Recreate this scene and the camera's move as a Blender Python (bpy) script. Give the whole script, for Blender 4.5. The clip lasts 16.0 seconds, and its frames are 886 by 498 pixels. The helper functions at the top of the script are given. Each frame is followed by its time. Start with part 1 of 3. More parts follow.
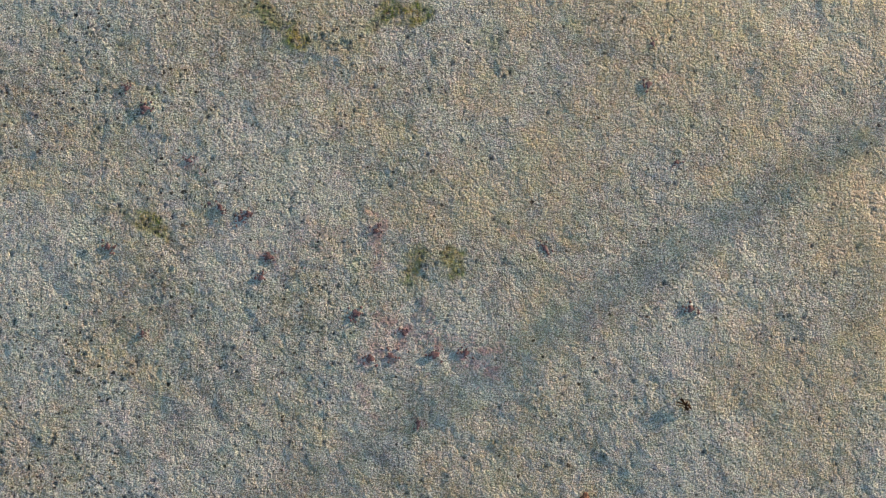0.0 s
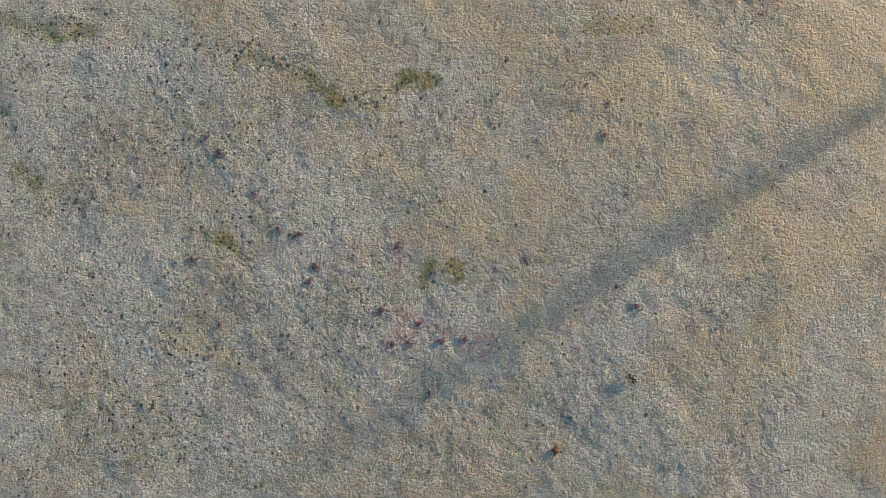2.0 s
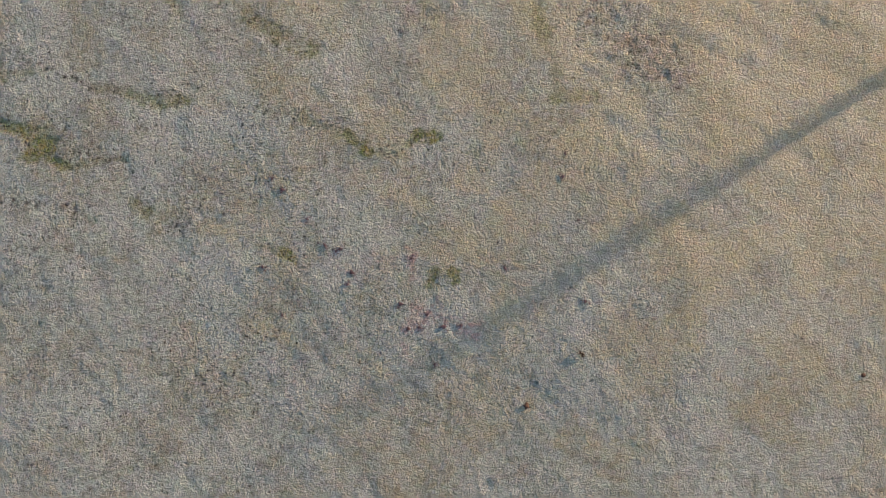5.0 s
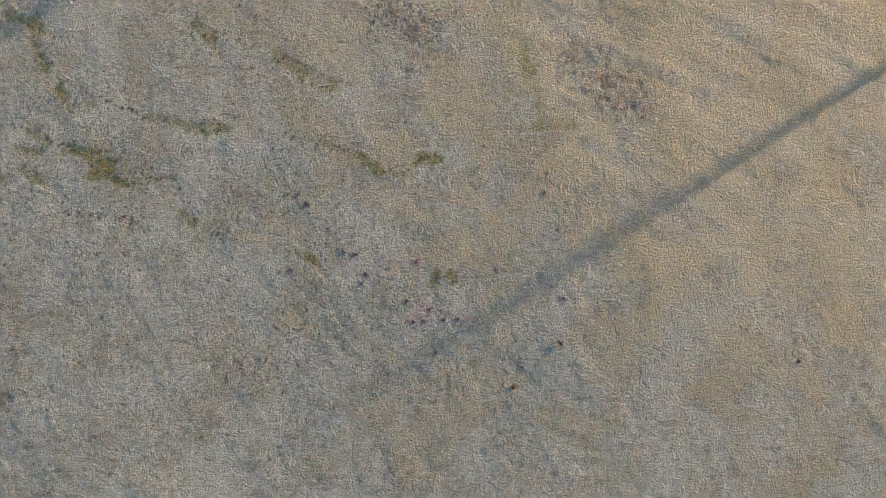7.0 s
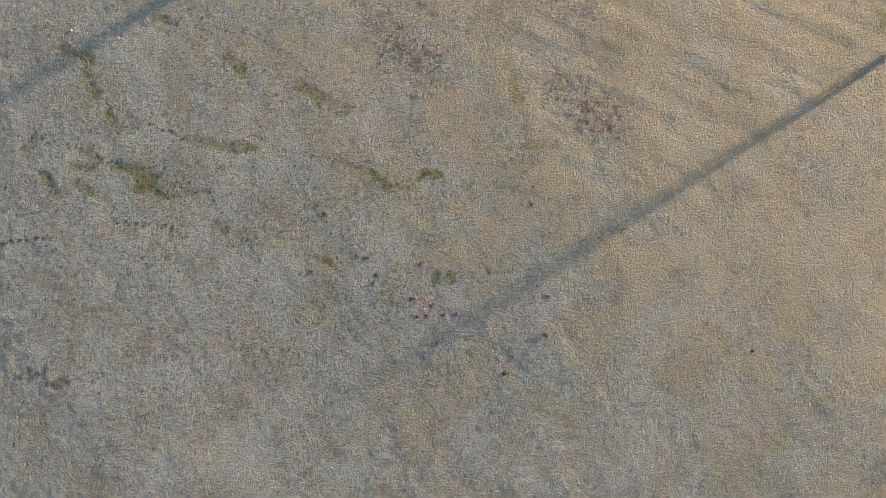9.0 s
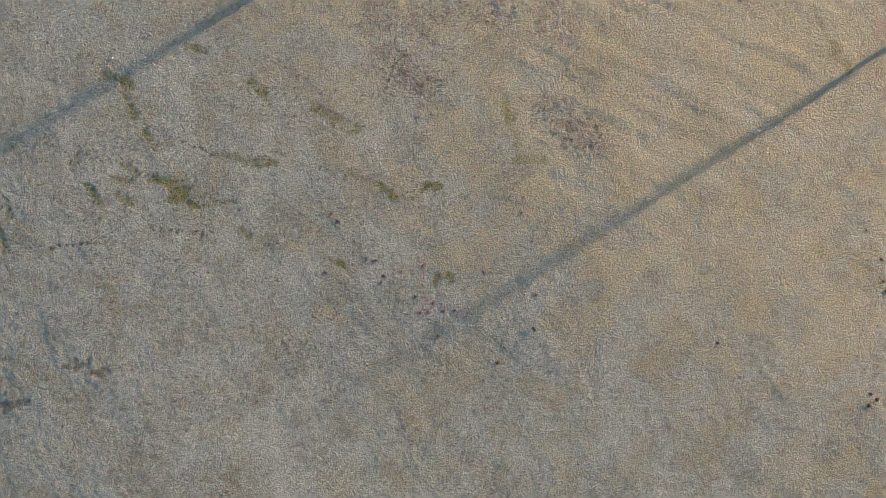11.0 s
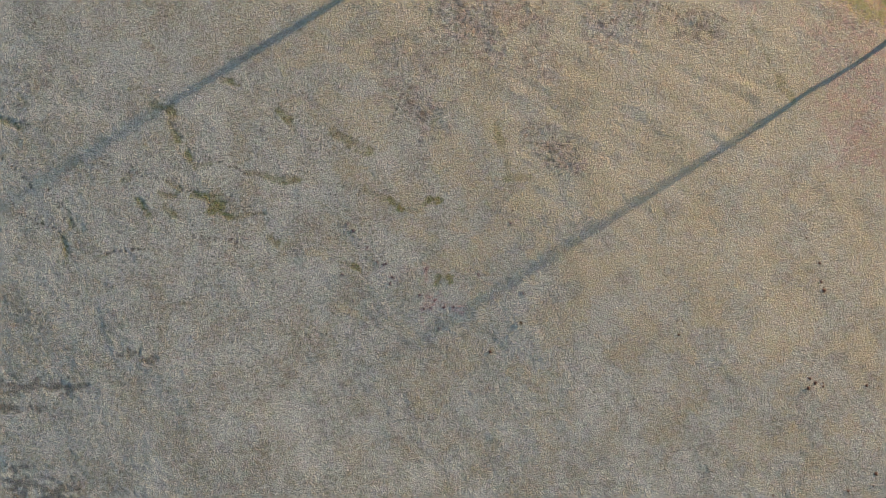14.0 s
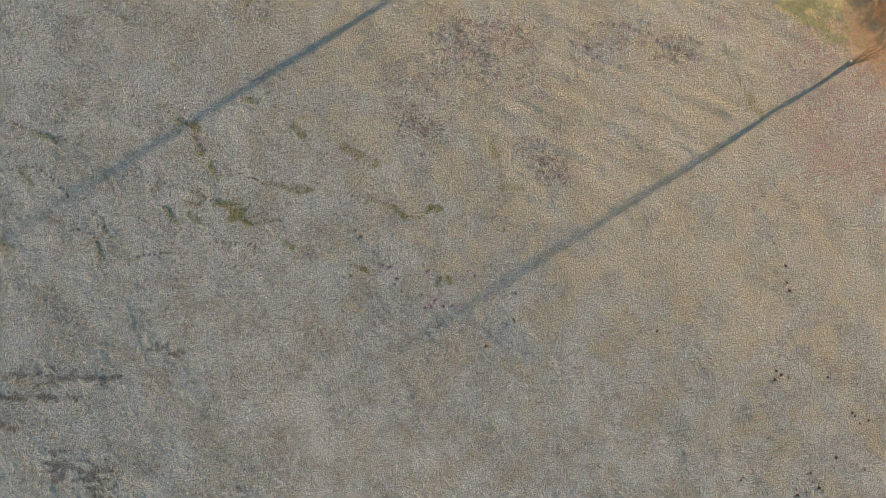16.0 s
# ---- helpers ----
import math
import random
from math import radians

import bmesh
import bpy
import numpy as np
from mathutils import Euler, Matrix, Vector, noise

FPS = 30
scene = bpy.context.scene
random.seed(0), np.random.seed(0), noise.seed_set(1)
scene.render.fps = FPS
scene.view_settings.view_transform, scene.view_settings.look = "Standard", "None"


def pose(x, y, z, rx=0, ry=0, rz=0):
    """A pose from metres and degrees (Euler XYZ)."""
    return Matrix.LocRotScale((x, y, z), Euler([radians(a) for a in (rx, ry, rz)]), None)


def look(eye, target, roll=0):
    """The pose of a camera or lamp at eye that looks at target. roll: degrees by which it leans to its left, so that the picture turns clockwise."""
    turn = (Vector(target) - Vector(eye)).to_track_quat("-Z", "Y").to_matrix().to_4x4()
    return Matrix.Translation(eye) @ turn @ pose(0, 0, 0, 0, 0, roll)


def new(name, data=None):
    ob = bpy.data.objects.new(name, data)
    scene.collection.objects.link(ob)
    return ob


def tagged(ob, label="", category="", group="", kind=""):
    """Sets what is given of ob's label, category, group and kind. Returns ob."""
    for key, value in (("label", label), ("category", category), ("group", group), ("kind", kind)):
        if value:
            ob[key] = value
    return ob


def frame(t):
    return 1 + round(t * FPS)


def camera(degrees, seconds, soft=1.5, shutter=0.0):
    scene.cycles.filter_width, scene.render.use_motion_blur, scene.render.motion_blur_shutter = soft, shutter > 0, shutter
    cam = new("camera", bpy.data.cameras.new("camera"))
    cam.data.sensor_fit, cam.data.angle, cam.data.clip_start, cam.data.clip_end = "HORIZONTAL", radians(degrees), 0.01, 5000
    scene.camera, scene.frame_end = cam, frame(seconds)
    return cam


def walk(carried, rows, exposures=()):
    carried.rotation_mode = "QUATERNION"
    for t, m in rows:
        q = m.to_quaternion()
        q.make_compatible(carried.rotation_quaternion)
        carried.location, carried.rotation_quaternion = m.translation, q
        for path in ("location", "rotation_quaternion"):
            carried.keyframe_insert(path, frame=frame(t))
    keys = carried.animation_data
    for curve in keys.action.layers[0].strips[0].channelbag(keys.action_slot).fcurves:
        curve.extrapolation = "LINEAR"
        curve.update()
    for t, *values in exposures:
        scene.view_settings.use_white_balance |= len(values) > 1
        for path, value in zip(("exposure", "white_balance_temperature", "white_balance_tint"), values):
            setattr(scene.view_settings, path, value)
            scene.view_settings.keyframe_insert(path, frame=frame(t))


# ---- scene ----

# ---- camera: a drone that climbs straight up over a pasture ----
cam = camera(72, 16.0, soft=0.65)
walk(cam, [(0, pose(-0.016, -0.041, 21.510, 2.97)), (1, pose(-0.152, 0.066, 24.821, 2.97)), (2, pose(-0.244, 0.150, 28.256, 2.97)),
           (3, pose(-0.303, 0.213, 31.771, 2.97)), (4, pose(-0.338, 0.258, 35.324, 2.97)), (5, pose(-0.355, 0.290, 38.884, 2.97)),
           (6, pose(-0.362, 0.310, 42.425, 2.97)), (7, pose(-0.364, 0.321, 45.927, 2.97)), (8, pose(-0.364, 0.327, 49.381, 2.97)),
           (9, pose(-0.367, 0.330, 52.781, 2.97)), (10, pose(-0.372, 0.335, 56.130, 2.97)), (11, pose(-0.381, 0.342, 59.438, 2.97)),
           (12, pose(-0.393, 0.356, 62.722, 2.97)), (13, pose(-0.405, 0.380, 66.006, 2.97)), (14, pose(-0.416, 0.417, 69.321, 2.97)),
           (15, pose(-0.420, 0.469, 72.705, 2.97)), (16, pose(-0.412, 0.539, 76.203, 2.97))],
     [(0, 1.79, 6810, 15), (2, 1.77, 6870, 18), (4, 1.73, 6880, 19), (16, 1.68, 6940, 18)])

# ---- light: a sun just risen, four degrees over the horizon, and a clear sky ----
SUN_AZ, SUN_EL = radians(58.0), radians(4.0)
world = bpy.data.worlds.new("sky")
scene.world = world
world.use_nodes = True
sky = world.node_tree.nodes.new("ShaderNodeTexSky")
sky.sky_type, sky.sun_disc = "NISHITA", False
sky.sun_elevation, sky.sun_rotation = SUN_EL, SUN_AZ
sky.dust_density, sky.ozone_density = 0.2, 1.6
world.node_tree.nodes["Background"].inputs["Strength"].default_value = 0.13
world.node_tree.links.new(sky.outputs["Color"], world.node_tree.nodes["Background"].inputs["Color"])
sun = new("sun", bpy.data.lights.new("sun", "SUN"))
sun.data.energy, sun.data.angle, sun.data.color = 4.8, radians(1.0), (1.0, 0.72, 0.45)
SUN_DIR = Vector((math.sin(SUN_AZ) * math.cos(SUN_EL), math.cos(SUN_AZ) * math.cos(SUN_EL), math.sin(SUN_EL)))
sun.matrix_world = look(SUN_DIR * 150, (0, 0, 0))


# ---- small tools ----
def mesh_of(name, verts, faces, material, smooth=False):
    me = bpy.data.meshes.new(name)
    me.from_pydata([tuple(v) for v in verts], [], [tuple(f) for f in faces])
    me.materials.append(material)
    if smooth:
        me.polygons.foreach_set("use_smooth", [True] * len(me.polygons))
    me.update()
    return me


def part(name, bm, material, parent, label=""):
    me = bpy.data.meshes.new(name)
    bm.to_mesh(me)
    bm.free()
    me.materials.append(material)
    ob = new(name, me)
    ob.parent = parent
    return tagged(ob, label)


def float_layer(me, name, values):
    me.attributes.new(name, "FLOAT", "POINT").data.foreach_set("value", np.ascontiguousarray(values, dtype=np.float32))


rng = np.random.default_rng(7)
TABLE = rng.random((256, 256))


def value_noise(x, y, size, seed):
    """Smooth noise from 0 to 1 with bumps of about that size in metres."""
    a = 0.61 + seed * 1.37
    u = (x * math.cos(a) - y * math.sin(a)) / size + seed * 17.3
    v = (x * math.sin(a) + y * math.cos(a)) / size + seed * 9.1
    iu, iv = np.floor(u).astype(int), np.floor(v).astype(int)
    fu, fv = u - iu, v - iv
    fu, fv = fu * fu * (3 - 2 * fu), fv * fv * (3 - 2 * fv)
    g = lambda i, j: TABLE[i & 255, j & 255]
    return (g(iu, iv) * (1 - fu) + g(iu + 1, iv) * fu) * (1 - fv) + (g(iu, iv + 1) * (1 - fu) + g(iu + 1, iv + 1) * fu) * fv


def fbm(x, y, size, seed, octaves=3):
    total, weight = 0, 0
    for k in range(octaves):
        total = total + value_noise(x, y, size / 2.1 ** k, seed + k * 3.7) * 0.55 ** k
        weight += 0.55 ** k
    return total / weight


def smooth(a, b, x):
    k = np.clip((x - a) / (b - a), 0, 1)
    return k * k * (3 - 2 * k)


# ---- materials ----
def material(name, roughness=0.85):
    m = bpy.data.materials.new(name)
    m.use_nodes = True
    shader = m.node_tree.nodes["Principled BSDF"]
    shader.inputs["Roughness"].default_value = roughness
    shader.inputs["Specular IOR Level"].default_value = 0.25
    return m, m.node_tree, shader


def noise_node(nt, scale, detail=3, rough=0.6):
    n = nt.nodes.new("ShaderNodeTexNoise")
    n.inputs["Scale"].default_value, n.inputs["Detail"].default_value, n.inputs["Roughness"].default_value = scale, detail, rough
    c = nt.nodes.new("ShaderNodeTexCoord")
    nt.links.new(c.outputs["Object"], n.inputs["Vector"])
    return n.outputs["Fac"]


def math_node(nt, op, a, b, clamp=False):
    n = nt.nodes.new("ShaderNodeMath")
    n.operation, n.use_clamp = op, clamp
    for k, v in enumerate((a, b)):
        if hasattr(v, "is_output"):
            nt.links.new(v, n.inputs[k])
        else:
            n.inputs[k].default_value = v
    return n.outputs[0]


def ranged(nt, value, a, b, to_a=0.0, to_b=1.0):
    n = nt.nodes.new("ShaderNodeMapRange")
    n.interpolation_type = "SMOOTHSTEP"
    nt.links.new(value, n.inputs["Value"])
    for key, v in (("From Min", a), ("From Max", b), ("To Min", to_a), ("To Max", to_b)):
        n.inputs[key].default_value = v
    return n.outputs["Result"]


def mixed(nt, factor, a, b):
    n = nt.nodes.new("ShaderNodeMix")
    n.data_type = "RGBA"
    nt.links.new(factor, n.inputs["Factor"])
    for key, v in ((6, a), (7, b)):
        if hasattr(v, "is_output"):
            nt.links.new(v, n.inputs[key])
        else:
            n.inputs[key].default_value = (*v, 1)
    return n.outputs[2]


def layer(nt, name):
    n = nt.nodes.new("ShaderNodeAttribute")
    n.attribute_name = name
    return n.outputs["Fac"]


def bump(nt, shader, height, strength, distance):
    n = nt.nodes.new("ShaderNodeBump")
    n.inputs["Strength"].default_value, n.inputs["Distance"].default_value = strength, distance
    nt.links.new(height, n.inputs["Height"])
    nt.links.new(n.outputs["Normal"], shader.inputs["Normal"])


def tuft_domes(nt, scale, tall, stray):
    """Rounded tufts side by side, about 1 / scale metres apart, as a height in metres."""
    where, wobble = nt.nodes.new("ShaderNodeTexCoord"), nt.nodes.new("ShaderNodeTexNoise")
    wobble.inputs["Scale"].default_value, wobble.inputs["Detail"].default_value = scale * 1.3, 2
    nt.links.new(where.outputs["Object"], wobble.inputs["Vector"])
    moved = nt.nodes.new("ShaderNodeVectorMath")
    moved.operation = "MULTIPLY_ADD"
    moved.inputs[1].default_value = (3 * stray, 3 * stray, 0.0)
    nt.links.new(wobble.outputs["Color"], moved.inputs[0])
    nt.links.new(where.outputs["Object"], moved.inputs[2])
    cell = nt.nodes.new("ShaderNodeTexVoronoi")
    cell.voronoi_dimensions = "2D"
    cell.inputs["Scale"].default_value = scale
    nt.links.new(moved.outputs[0], cell.inputs["Vector"])
    lean = nt.nodes.new("ShaderNodeSeparateColor")
    nt.links.new(cell.outputs["Color"], lean.inputs[0])
    size = math_node(nt, "ADD", math_node(nt, "MULTIPLY", lean.outputs[0], 1.2), 0.5)
    drop = math_node(nt, "SUBTRACT", 1.0, math_node(nt, "POWER", cell.outputs["Distance"], 1.6))
    return math_node(nt, "MULTIPLY", math_node(nt, "MULTIPLY", drop, size), tall * 2.2)


FROST, STRAW_SUNLIGHT, OLIVE = (0.60, 0.635, 0.60), (0.53, 0.465, 0.315), (0.062, 0.063, 0.038)
TAWNY = (0.23, 0.20, 0.055)
GREEN, SOIL, RUST, GOLDEN = (0.125, 0.165, 0.028), (0.024, 0.020, 0.016), (0.43, 0.26, 0.25), (0.60, 0.48, 0.15)


def turf_material(name, blades):
    m, nt, shader = material(name, 0.8 if blades else 0.9)
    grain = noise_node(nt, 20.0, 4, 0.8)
    clump = noise_node(nt, 2.2, 5, 0.7)
    field = noise_node(nt, 0.16, 4, 0.6)
    rime = math_node(nt, "ADD", math_node(nt, "MULTIPLY", clump, 0.55), math_node(nt, "MULTIPLY", field, 0.40))
    rime = math_node(nt, "SUBTRACT", rime, math_node(nt, "MULTIPLY", layer(nt, "straw_sunlight"), 0.16))
    if blades:
        tone = layer(nt, "tone")
        rime = math_node(nt, "ADD", rime, math_node(nt, "MULTIPLY", tone, 0.70))
        rime = ranged(nt, rime, 0.48, 0.92)
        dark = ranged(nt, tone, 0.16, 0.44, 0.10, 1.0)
    else:
        rime = math_node(nt, "ADD", rime, math_node(nt, "MULTIPLY", grain, 0.8))
        rime = ranged(nt, rime, 0.56, 1.02)
        # more olive where the grain is low; the same grain feeds the bump
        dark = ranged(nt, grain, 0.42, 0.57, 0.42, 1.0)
    # this layer colours dry straw, and paints sunward ground as if more sunlit
    grass = mixed(nt, layer(nt, "straw_sunlight"), OLIVE, STRAW_SUNLIGHT)
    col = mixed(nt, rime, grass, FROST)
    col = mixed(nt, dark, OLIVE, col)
    patchy = ranged(nt, math_node(nt, "ADD", math_node(nt, "MULTIPLY", grain, 0.6), math_node(nt, "MULTIPLY", noise_node(nt, 5.0, 3), 0.4)), 0.40, 0.60, 0.2, 1.0)
    col = mixed(nt, math_node(nt, "MULTIPLY", layer(nt, "gold"), patchy), col, GOLDEN)
    col = mixed(nt, math_node(nt, "MULTIPLY", layer(nt, "rust"), patchy), col, RUST)
    sward = mixed(nt, ranged(nt, noise_node(nt, 1.3, 3, 0.6), 0.42, 0.58), GREEN, TAWNY)
    col = mixed(nt, math_node(nt, "MULTIPLY", layer(nt, "green"), patchy), col, sward)
    # small prints scattered where the herd has trodden
    for scale, radius in ((2.5, 0.056), (3.4, 0.046)):
        spot = nt.nodes.new("ShaderNodeTexVoronoi")
        spot.voronoi_dimensions = "2D"
        spot.inputs["Scale"].default_value = scale
        where = nt.nodes.new("ShaderNodeTexCoord")
        wobble = nt.nodes.new("ShaderNodeTexNoise")
        wobble.inputs["Scale"].default_value, wobble.inputs["Detail"].default_value = 9.0, 2
        nt.links.new(where.outputs["Object"], wobble.inputs["Vector"])
        moved = nt.nodes.new("ShaderNodeVectorMath")
        moved.operation = "MULTIPLY_ADD"
        moved.inputs[1].default_value = (0.12, 0.12, 0.0)
        nt.links.new(wobble.outputs["Color"], moved.inputs[0])
        nt.links.new(where.outputs["Object"], moved.inputs[2])
        nt.links.new(moved.outputs[0], spot.inputs["Vector"])
        pick = nt.nodes.new("ShaderNodeSeparateColor")
        nt.links.new(spot.outputs["Color"], pick.inputs[0])
        here = ranged(nt, math_node(nt, "SUBTRACT", layer(nt, "print"), pick.outputs[0]), 0.0, 0.03)
        size = math_node(nt, "MULTIPLY", math_node(nt, "ADD", math_node(nt, "MULTIPLY", pick.outputs[1], 0.95), 0.25), radius * scale)
        disc = ranged(nt, math_node(nt, "DIVIDE", spot.outputs["Distance"], size), 1.25, 0.75)
        col = mixed(nt, math_node(nt, "MULTIPLY", math_node(nt, "MULTIPLY", here, disc), 0.86), col, SOIL)
    col = mixed(nt, layer(nt, "soil"), col, SOIL)
    # leaves differ a little in hue, patch by patch and blade by blade
    for scale, amount in ((0.9, 0.16), (3.6, 0.20), (17.0, 0.22)):
        hue = nt.nodes.new("ShaderNodeTexNoise")
        hue.inputs["Scale"].default_value, hue.inputs["Detail"].default_value = scale, 3
        coord = nt.nodes.new("ShaderNodeTexCoord")
        nt.links.new(coord.outputs["Object"], hue.inputs["Vector"])
        shift = nt.nodes.new("ShaderNodeMix")
        shift.data_type, shift.blend_type = "RGBA", "SOFT_LIGHT"
        shift.inputs["Factor"].default_value = amount
        nt.links.new(col, shift.inputs[6])
        nt.links.new(hue.outputs["Color"], shift.inputs[7])
        col = shift.outputs[2]
    nt.links.new(col, shader.inputs["Base Color"])
    if not blades:
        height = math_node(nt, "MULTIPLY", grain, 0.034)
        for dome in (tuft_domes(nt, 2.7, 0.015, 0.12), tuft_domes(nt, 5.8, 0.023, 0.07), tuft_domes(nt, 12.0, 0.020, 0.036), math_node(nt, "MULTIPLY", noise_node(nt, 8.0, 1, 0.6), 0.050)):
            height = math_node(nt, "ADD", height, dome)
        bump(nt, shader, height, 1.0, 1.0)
    return m


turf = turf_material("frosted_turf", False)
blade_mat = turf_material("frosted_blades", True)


def plain_material(name, low, high, scale, roughness=0.85, relief=0.01):
    """Two tones mixed by noise, with a second, finer grain and a little relief."""
    m, nt, shader = material(name, roughness)
    n = noise_node(nt, scale, 5, 0.65)
    info = nt.nodes.new("ShaderNodeObjectInfo")
    f = math_node(nt, "ADD", ranged(nt, n, 0.3, 0.7), math_node(nt, "MULTIPLY", info.outputs["Random"], 0.4))
    nt.links.new(mixed(nt, math_node(nt, "SUBTRACT", f, 0.2, True), low, high), shader.inputs["Base Color"])
    bump(nt, shader, noise_node(nt, scale * 3, 4, 0.7), 0.7, relief)
    return m


dung_mat = plain_material("frozen_dung", (0.048, 0.028, 0.032), (0.22, 0.135, 0.145), 22, 0.7, 0.02)
earth_mat = plain_material("dark_earth", (0.06, 0.036, 0.030), (0.15, 0.09, 0.07), 8, 0.95, 0.03)
stone_mat = plain_material("white_stone", (0.62, 0.62, 0.60), (0.82, 0.82, 0.80), 14, 0.6, 0.01)
bark_mat = plain_material("willow_bark", (0.22, 0.19, 0.16), (0.42, 0.36, 0.30), 6, 0.95, 0.04)
twig_mat = plain_material("willow_twigs", (0.30, 0.19, 0.11), (0.50, 0.33, 0.19), 5, 0.8, 0.01)
rod_mat = plain_material("orange_rods", (0.60, 0.32, 0.13), (0.80, 0.50, 0.24), 3, 0.55, 0.0)
leaf_mat = plain_material("dock_leaf", (0.05, 0.028, 0.022), (0.13, 0.08, 0.045), 18, 0.7, 0.01)
litter_mat = plain_material("plant_litter", (0.24, 0.13, 0.13), (0.70, 0.58, 0.56), 6, 0.85, 0.0)
sedge_mat = plain_material("rough_grass", (0.46, 0.41, 0.15), (0.68, 0.62, 0.32), 1.6, 0.8, 0.0)
reed_mat = plain_material("dry_reed", (0.72, 0.38, 0.16), (0.90, 0.56, 0.28), 3, 0.7, 0.0)

# ---- what marks the pasture: strokes (x, y, x, y, half width, strength) ----
TRAILS_NEAR = [(-34.0, 20.8, -32.0, 20.1, 0.5, 0.7), (-32.0, 20.1, -31.6, 19.5, 0.6, 0.9), (-31.7, 18.8, -31.4, 17.5, 0.45, 0.7),
               (-31.4, 17.5, -30.8, 16.6, 0.5, 0.9), (-29.9, 15.0, -28.8, 13.5, 0.45, 0.9), (-28.8, 13.5, -27.1, 13.8, 0.3, 0.4),
               (-22.9, 12.8, -20.6, 12.4, 0.35, 0.5), (-20.6, 12.1, -17.2, 11.9, 0.55, 0.9), (-26.1, 23.7, -24.1, 23.0, 0.5, 0.8),
               (-19.5, 20.1, -18.0, 18.8, 0.55, 0.9), (-18.0, 18.8, -17.5, 17.9, 0.45, 0.8), (-32.0, 11.9, -30.5, 10.9, 0.4, 0.7)]
TRAILS_HERD = [(-29.0, 10.3, -27.0, 9.9, 0.5, 0.9), (-27.0, 9.9, -26.0, 9.1, 0.8, 1.1), (-27.0, 8.3, -26.2, 9.0, 0.8, 1.1),
               (-26.0, 8.3, -24.7, 7.6, 0.45, 0.9), (-24.7, 7.5, -22.0, 8.0, 0.3, 0.5), (-22.0, 8.1, -20.8, 8.1, 0.3, 0.5),
               (-35.7, 9.8, -34.7, 9.1, 0.4, 0.8), (-34.9, 9.1, -34.1, 8.0, 0.45, 0.8), (-32.7, 10.3, -31.2, 10.0, 0.5, 0.8),
               (-32.2, 8.8, -31.2, 7.8, 0.45, 0.7), (-37.2, 11.8, -36.5, 12.3, 0.4, 0.5), (-20.0, 5.1, -19.3, 4.6, 0.6, 0.8),
               (-36.6, 22.6, -35.6, 22.7, 0.3, 0.5), (-24.2, 4.6, -22.7, 4.1, 0.3, 0.4)]
TRAILS_MID = [(-15.1, 11.8, -9.9, 11.0, 0.35, 0.2), (-9.9, 11.0, -5.0, 8.8, 0.35, 0.25), (-13.0, 17.3, -9.1, 15.4, 0.7, 0.7),
              (-53.5, 14.5, -52.3, 12.4, 0.6, 0.7), (-49.4, 21.7, -48.3, 20.6, 0.5, 0.5), (-52.6, 19.4, -49.3, 18.1, 0.5, 0.7),
              (-49.7, 18.1, -47.5, 18.6, 0.35, 0.5), (-55.1, 20.6, -53.7, 19.9, 0.4, 0.5), (-41.2, 33.8, -40.3, 33.1, 0.6, 0.6),
              (-43.9, 5.2, -43.4, 2.7, 0.5, 0.9), (-43.3, 8.4, -42.9, 6.6, 0.35, 0.6), (-40.0, 3.1, -38.9, 3.1, 0.45, 0.6),
              (-56.0, 5.2, -55.1, 4.2, 0.9, 0.6), (-35.3, 28.4, -34.2, 27.6, 0.5, 0.4), (-26.4, 36.4, -24.9, 36.0, 0.6, 0.7)]
TRAILS_FAR = [(35.3, 30.9, 38.0, 24.7, 0.45, 0.5), (38.0, 24.7, 40.2, 21.4, 0.5, 0.6), (5.7, 17.7, 6.4, 16.4, 0.9, 0.7),
              (6.4, 16.4, 7.2, 12.5, 0.5, 0.4), (6.8, 12.1, 9.4, 12.3, 0.5, 0.6)]
THAW = [(-1.9, 9.7, -1.0, 9.6, 0.55, 1.0), (-5.5, 8.8, -5.1, 8.5, 0.5, 1.0), (-6.4, 9.8, -6.0, 9.1, 0.4, 0.8), (-4.6, 8.4, -2.9, 8.3, 0.3, 0.25),
        (-2.6, 9.1, -1.9, 9.5, 0.3, 0.6), (-10.6, 2.2, -10.1, 1.7, 0.5, 1.1), (-0.9, 0.8, -1.1, 0.1, 0.45, 0.9), (0.3, 0.9, 0.5, 0.3, 0.4, 0.9),
        (1.3, 8.6, 1.9, 8.3, 0.4, 0.4), (-12.1, 2.5, -11.2, 2.3, 0.3, 0.4)]
RUTS = [(-57.0, -11.1, -41.3, -11.7, 0.7, 1.0), (-57.0, -13.9, -45.4, -14.0, 0.6, 1.0), (-57.0, -17.1, -52.6, -17.6, 0.9, 1.0),
        (-51.1, -11.4, -46.8, -11.7, 1.2, 1.2), (-48.5, -22.0, -43.7, -23.9, 2.2, 1.3), (-36.8, -7.5, -33.8, -8.6, 0.9, 0.9),
        (-25.8, -25.3, -24.9, -26.1, 0.8, 0.8)]
ROUGH = [(0.7, 30.9, 4.3, 28.5, 3.2, 1.0), (5.8, 32.3, 9.7, 30.9, 3.0, 0.8), (-6.4, 22.1, -1.8, 19.2, 2.2, 0.9), (9.6, 17.1, 13.9, 14.5, 2.2, 0.9),
         (18.0, 29.4, 23.4, 31.6, 2.5, 0.8), (28.4, 30.5, 30.9, 28.7, 2.2, 0.8), (-6.4, 26.8, -2.1, 24.7, 2.0, 0.6), (10.1, 26.5, 11.5, 25.0, 2.0, 0.7)]
